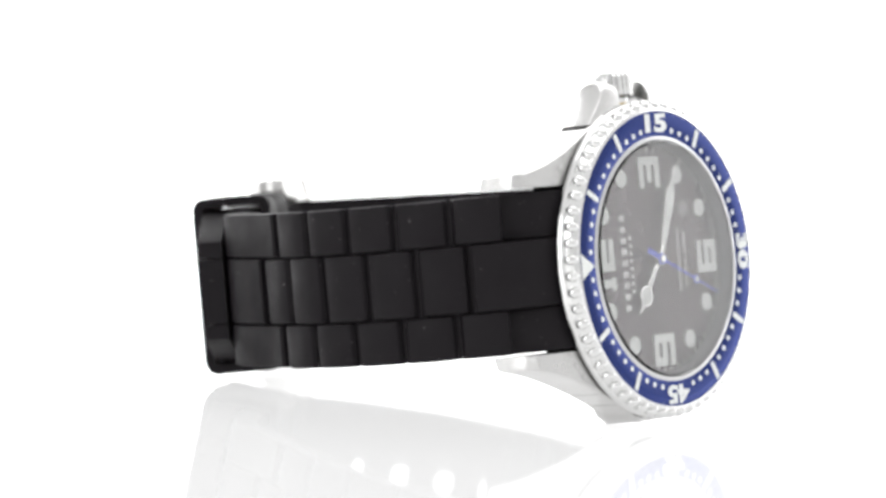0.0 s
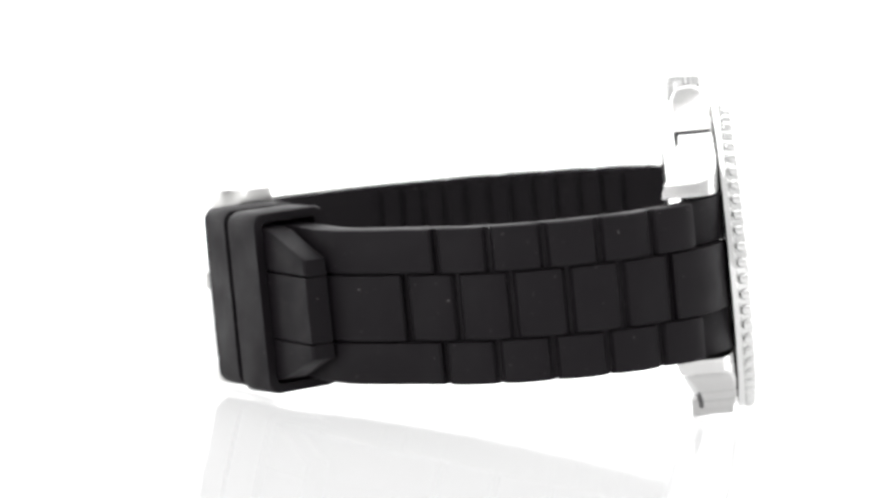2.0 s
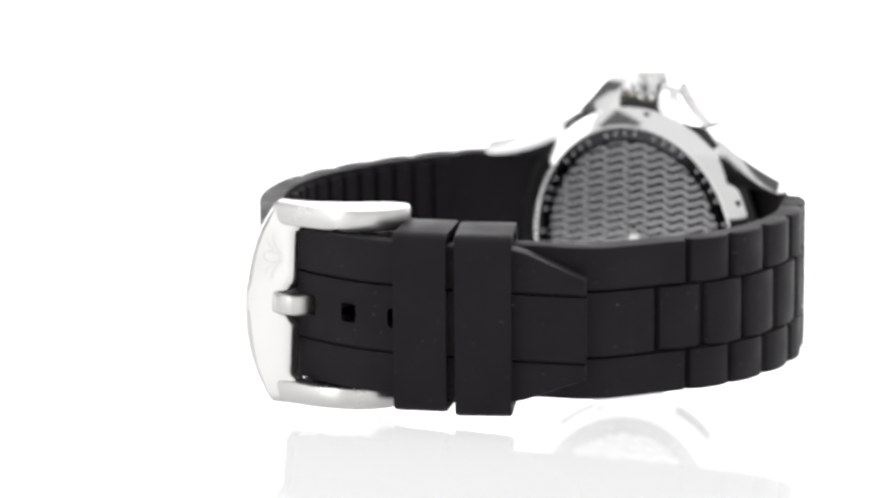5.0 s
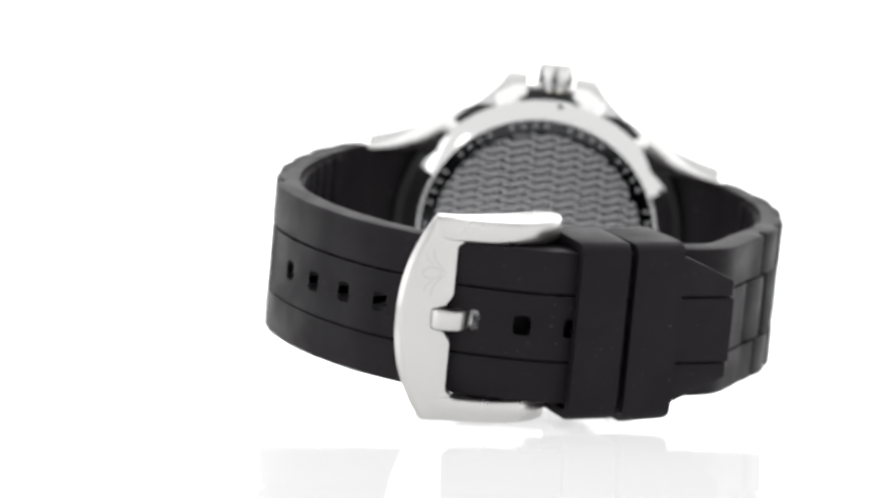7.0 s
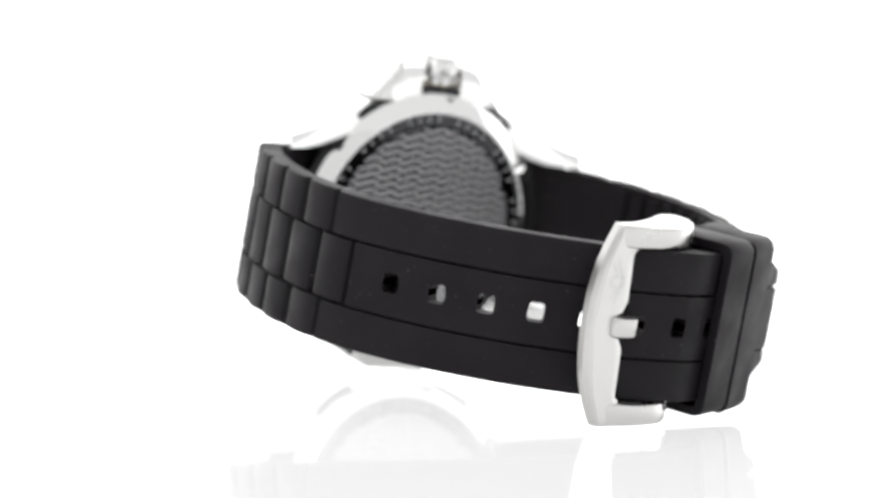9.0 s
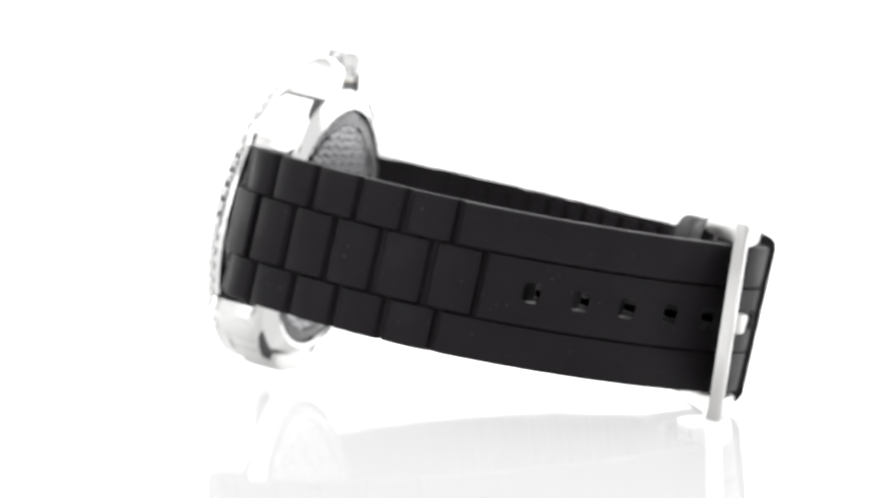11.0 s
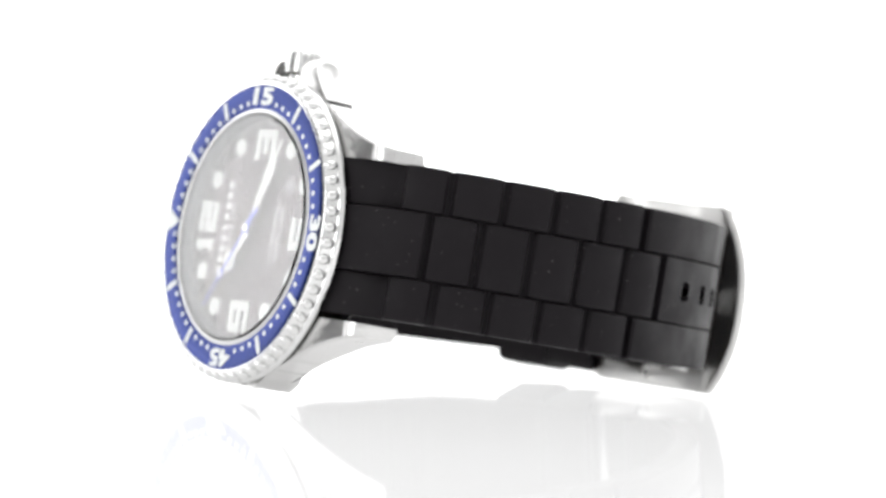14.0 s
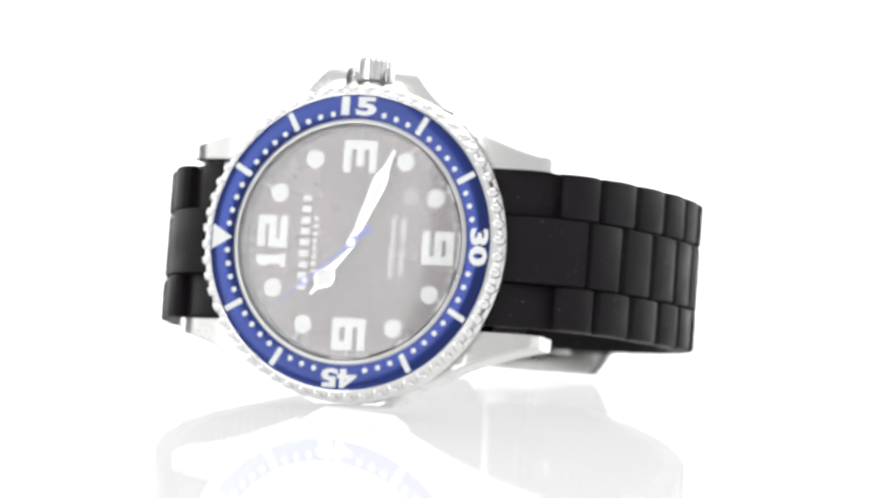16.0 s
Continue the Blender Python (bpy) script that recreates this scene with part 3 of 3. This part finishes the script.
def soften(poly, r):
    """Cut the outline's outer corners round."""
    out, n = [], len(poly)
    for i in range(n):
        a, b, c = (Vector(poly[k % n]) for k in (i - 1, i, i + 1))
        u, v = a - b, c - b
        if u.length < 0.6 or v.length < 0.6 or (b - a).cross(v) < 0:
            out.append(b)
            continue
        u.normalize(), v.normalize()
        out += [b + u * r, b + (u + v) * r * 0.3, b + v * r]
    return out


def dial():
    bm = bmesh.new()
    lathe(bm, [(0, ZD), (15.0, ZD), (15.0, ZD - 0.5), (0, ZD - 0.5)], 96)
    d = sub("dial", bm, DIAL_BLACK, "black dial with white numerals and round hour dots")
    bm = bmesh.new()
    lathe(bm, [(15.0, ZD + 0.02), (15.5, -0.6), (15.55, -0.6), (15.55, ZD - 0.4), (15.0, ZD - 0.4)], 128)
    part("chapter_ring", bm, GREY_RING, d, "grey metal ring round the dial")
    dot = disc_mesh("hour_dot", 1.2, 0.12, 28)
    for k in (1, 2, 4, 5, 7, 8, 10, 11):
        g = 2 * math.pi * k / 12
        piece("hour_dot", dot, LUME, d, at(12.65 * math.sin(g), 12.65 * math.cos(g), ZD))
    tick, big = bar_mesh("tick", 0.13, 0.75, 0.03), bar_mesh("long_tick", 0.22, 0.9, 0.03)
    for k in range(60):
        g = 2 * math.pi * k / 60
        piece("minute_mark", big if k % 5 == 0 else tick, PRINT, d, at(14.45 * math.sin(g), 14.45 * math.cos(g), ZD, -6 * k))
    for text, x, y, w, h in (("1", -2.65, 11.55, 1.75, 4.1), ("2", 1.15, 11.55, 4.2, 4.1), ("3", 11.5, 0, 4.2, 4.6), ("6", -0.2, -11.7, 4.4, 4.3), ("9", -12.0, -0.2, 4.2, 4.6)):
        bm = bmesh.new()
        prism(bm, [(px - w / 2, py - h / 2) for px, py in soften(block_digit(text, w, h), 0.28)], 0, 0.15)
        piece("numeral", mesh_of(bm, "numeral"), LUME, d, at(x, y, ZD))
    piece("lettering", lettering("PROFESSIONAL", 8.6, 0.75, 0.01, 0.03), PRINT, d, at(-0.2, -5.35, ZD))
    piece("lettering", lettering("DIVER 200M", 7.1, 0.75, 0.01, 0.03), PRINT, d, at(-0.3, -6.75, ZD))
    # maker's name and line below it, as plain bars
    big, small = bar_mesh("name_bar", 0.82, 1.2, 0.04), bar_mesh("name_bar_small", 0.5, 0.6, 0.03)
    for k in range(9):
        piece("name_bar", big, PRINT, d, at(-6.0 + 1.47 * k, 7.0, ZD))
    for k in range(8):
        piece("small_bar", small, PRINT, d, at(-3.9 + 1.0 * k, 5.5, ZD))
    fine = bar_mesh("fine_bar", 0.3, 0.32, 0.03)
    for k in list(range(-10, -4)) + list(range(5, 11)):
        a = radians(180 + 2.0 * k)
        piece("fine_bar", fine, PALE_BAR, d, at(14.0 * math.sin(a), 14.0 * math.cos(a), ZD, -math.degrees(a)))
    bm = bmesh.new()
    lathe(bm, [(0.75, 0), (0.8, 0.08), (0.95, 0.08), (1.0, 0)], 32)
    bmesh.ops.create_cone(bm, cap_ends=True, segments=6, radius1=0.5, radius2=0.45, depth=0.1, matrix=Matrix.Translation((0, 0, 0.04)))
    bmesh.ops.translate(bm, vec=(6.4, -7.4, ZD), verts=bm.verts)
    part("emblem", bm, PALE_BAR, d, "small round silver emblem")


dial()


def pointer(name, outline, z, mat, angle_deg, label, inner=None, deep=0.12):
    bm = bmesh.new()
    prism(bm, [(w, r) for r, w in outline] + [(-w, r) for r, w in reversed(outline)], 0, deep, 0.0)
    ob = part(name, bm, mat, watch, label)
    ob.matrix_basis = Matrix.Translation(OFFSET) @ pose(0, 0, z * MM, 0, 0, -angle_deg)
    if inner:
        bm = bmesh.new()
        prism(bm, [(w, r) for r, w in inner] + [(-w, r) for r, w in reversed(inner)], deep, deep + 0.05)
        part("lume_fill", bm, LUME, ob)
    return ob


def circle_side(c, rad, n=13):
    return [(c + rad * math.cos(math.pi - math.pi * k / (n - 1)), rad * max(0.12, math.sin(math.pi * k / (n - 1)))) for k in range(n)]


hour_pointer = pointer("hour_pointer", [(-0.8, 0.5), (0, 0.7), (1.2, 0.42)] + [(4.55, 0.42)] + circle_side(5.9, 1.4)[2:-2] + [(7.25, 0.34), (8.9, 0.06)], ZD + 0.45, BEZEL_STEEL, 307.5,
                       "short steel hour pointer with a white disc", [(1.6, 0.22)] + [(4.75, 0.24)] + circle_side(5.9, 1.12)[2:-2] + [(7.2, 0.18), (8.2, 0.06)])
minute_pointer = pointer("minute_pointer", [(-0.8, 0.5), (0, 0.7), (1.2, 0.4), (8.6, 0.95), (9.4, 0.9), (10.6, 0.42), (13.4, 0.06)], ZD + 0.75, BEZEL_STEEL, 112.0,
                         "long steel minute pointer with white fill", [(1.8, 0.22), (8.6, 0.7), (9.3, 0.68), (10.3, 0.3), (12.4, 0.08)])
second_pointer = pointer("second_pointer", [(-3.4, 0.42), (-1.2, 0.34), (-0.6, 0.6), (0, 0.7), (0.6, 0.6), (1.0, 0.16), (7.4, 0.13)] + circle_side(8.1, 0.62)[1:-1] + [(8.8, 0.12), (13.4, 0.06)],
                         ZD + 1.05, BLUE_PAINT, 0, "thin blue seconds pointer with a counterweight", circle_side(8.1, 0.42))
bm = bmesh.new()
lathe(bm, [(0, ZD + 1.35), (0.45, ZD + 1.35), (0.55, ZD + 1.2), (0.55, ZD)], 24)
sub("pinion_cap", bm, POLISHED)

bm = bmesh.new()
lathe(bm, [(0, 0.35), (12, 0.34), (15.3, 0.28), (15.5, 0.1), (15.5, -0.5), (0, -0.5)], 96)
crystal = sub("crystal", bm, GLASS, "clear flat watch glass", angle=0.5)
crystal.visible_shadow = False


# ---- movement ----
TURN = [(0.0, 52.85), (1.0, 70.88), (2.0, 88.92), (3.0, 106.97), (4.0, 125.0), (5.25, 147.4), (6.5, 169.6), (7.5, 187.35), (8.5, 205.5), (10.0, 232.6),
        (11.5, 259.8), (12.5, 277.7), (13.5, 295.6), (14.5, 313.85), (15.25, 327.5), (16.0, 341.2)]
SECOND_AT_START, SECOND_RATE = 203.0, 7.25


def motions():
    watch.location = (0, 0, 0)
    rows = []
    for t, turn in TURN:
        rows.append((t, pose(0, 0, 0, 0, 0, turn) @ WATCH_TURN.to_4x4()))
    walk(watch, rows)
    rows = []
    for k in range(17):
        a = SECOND_AT_START + SECOND_RATE * k
        here = Matrix.Translation(OFFSET) @ pose(0, 0, (ZD + 1.05) * MM, 0, 0, -a)
        rows.append((float(k), here))
    walk(second_pointer, rows)


motions()
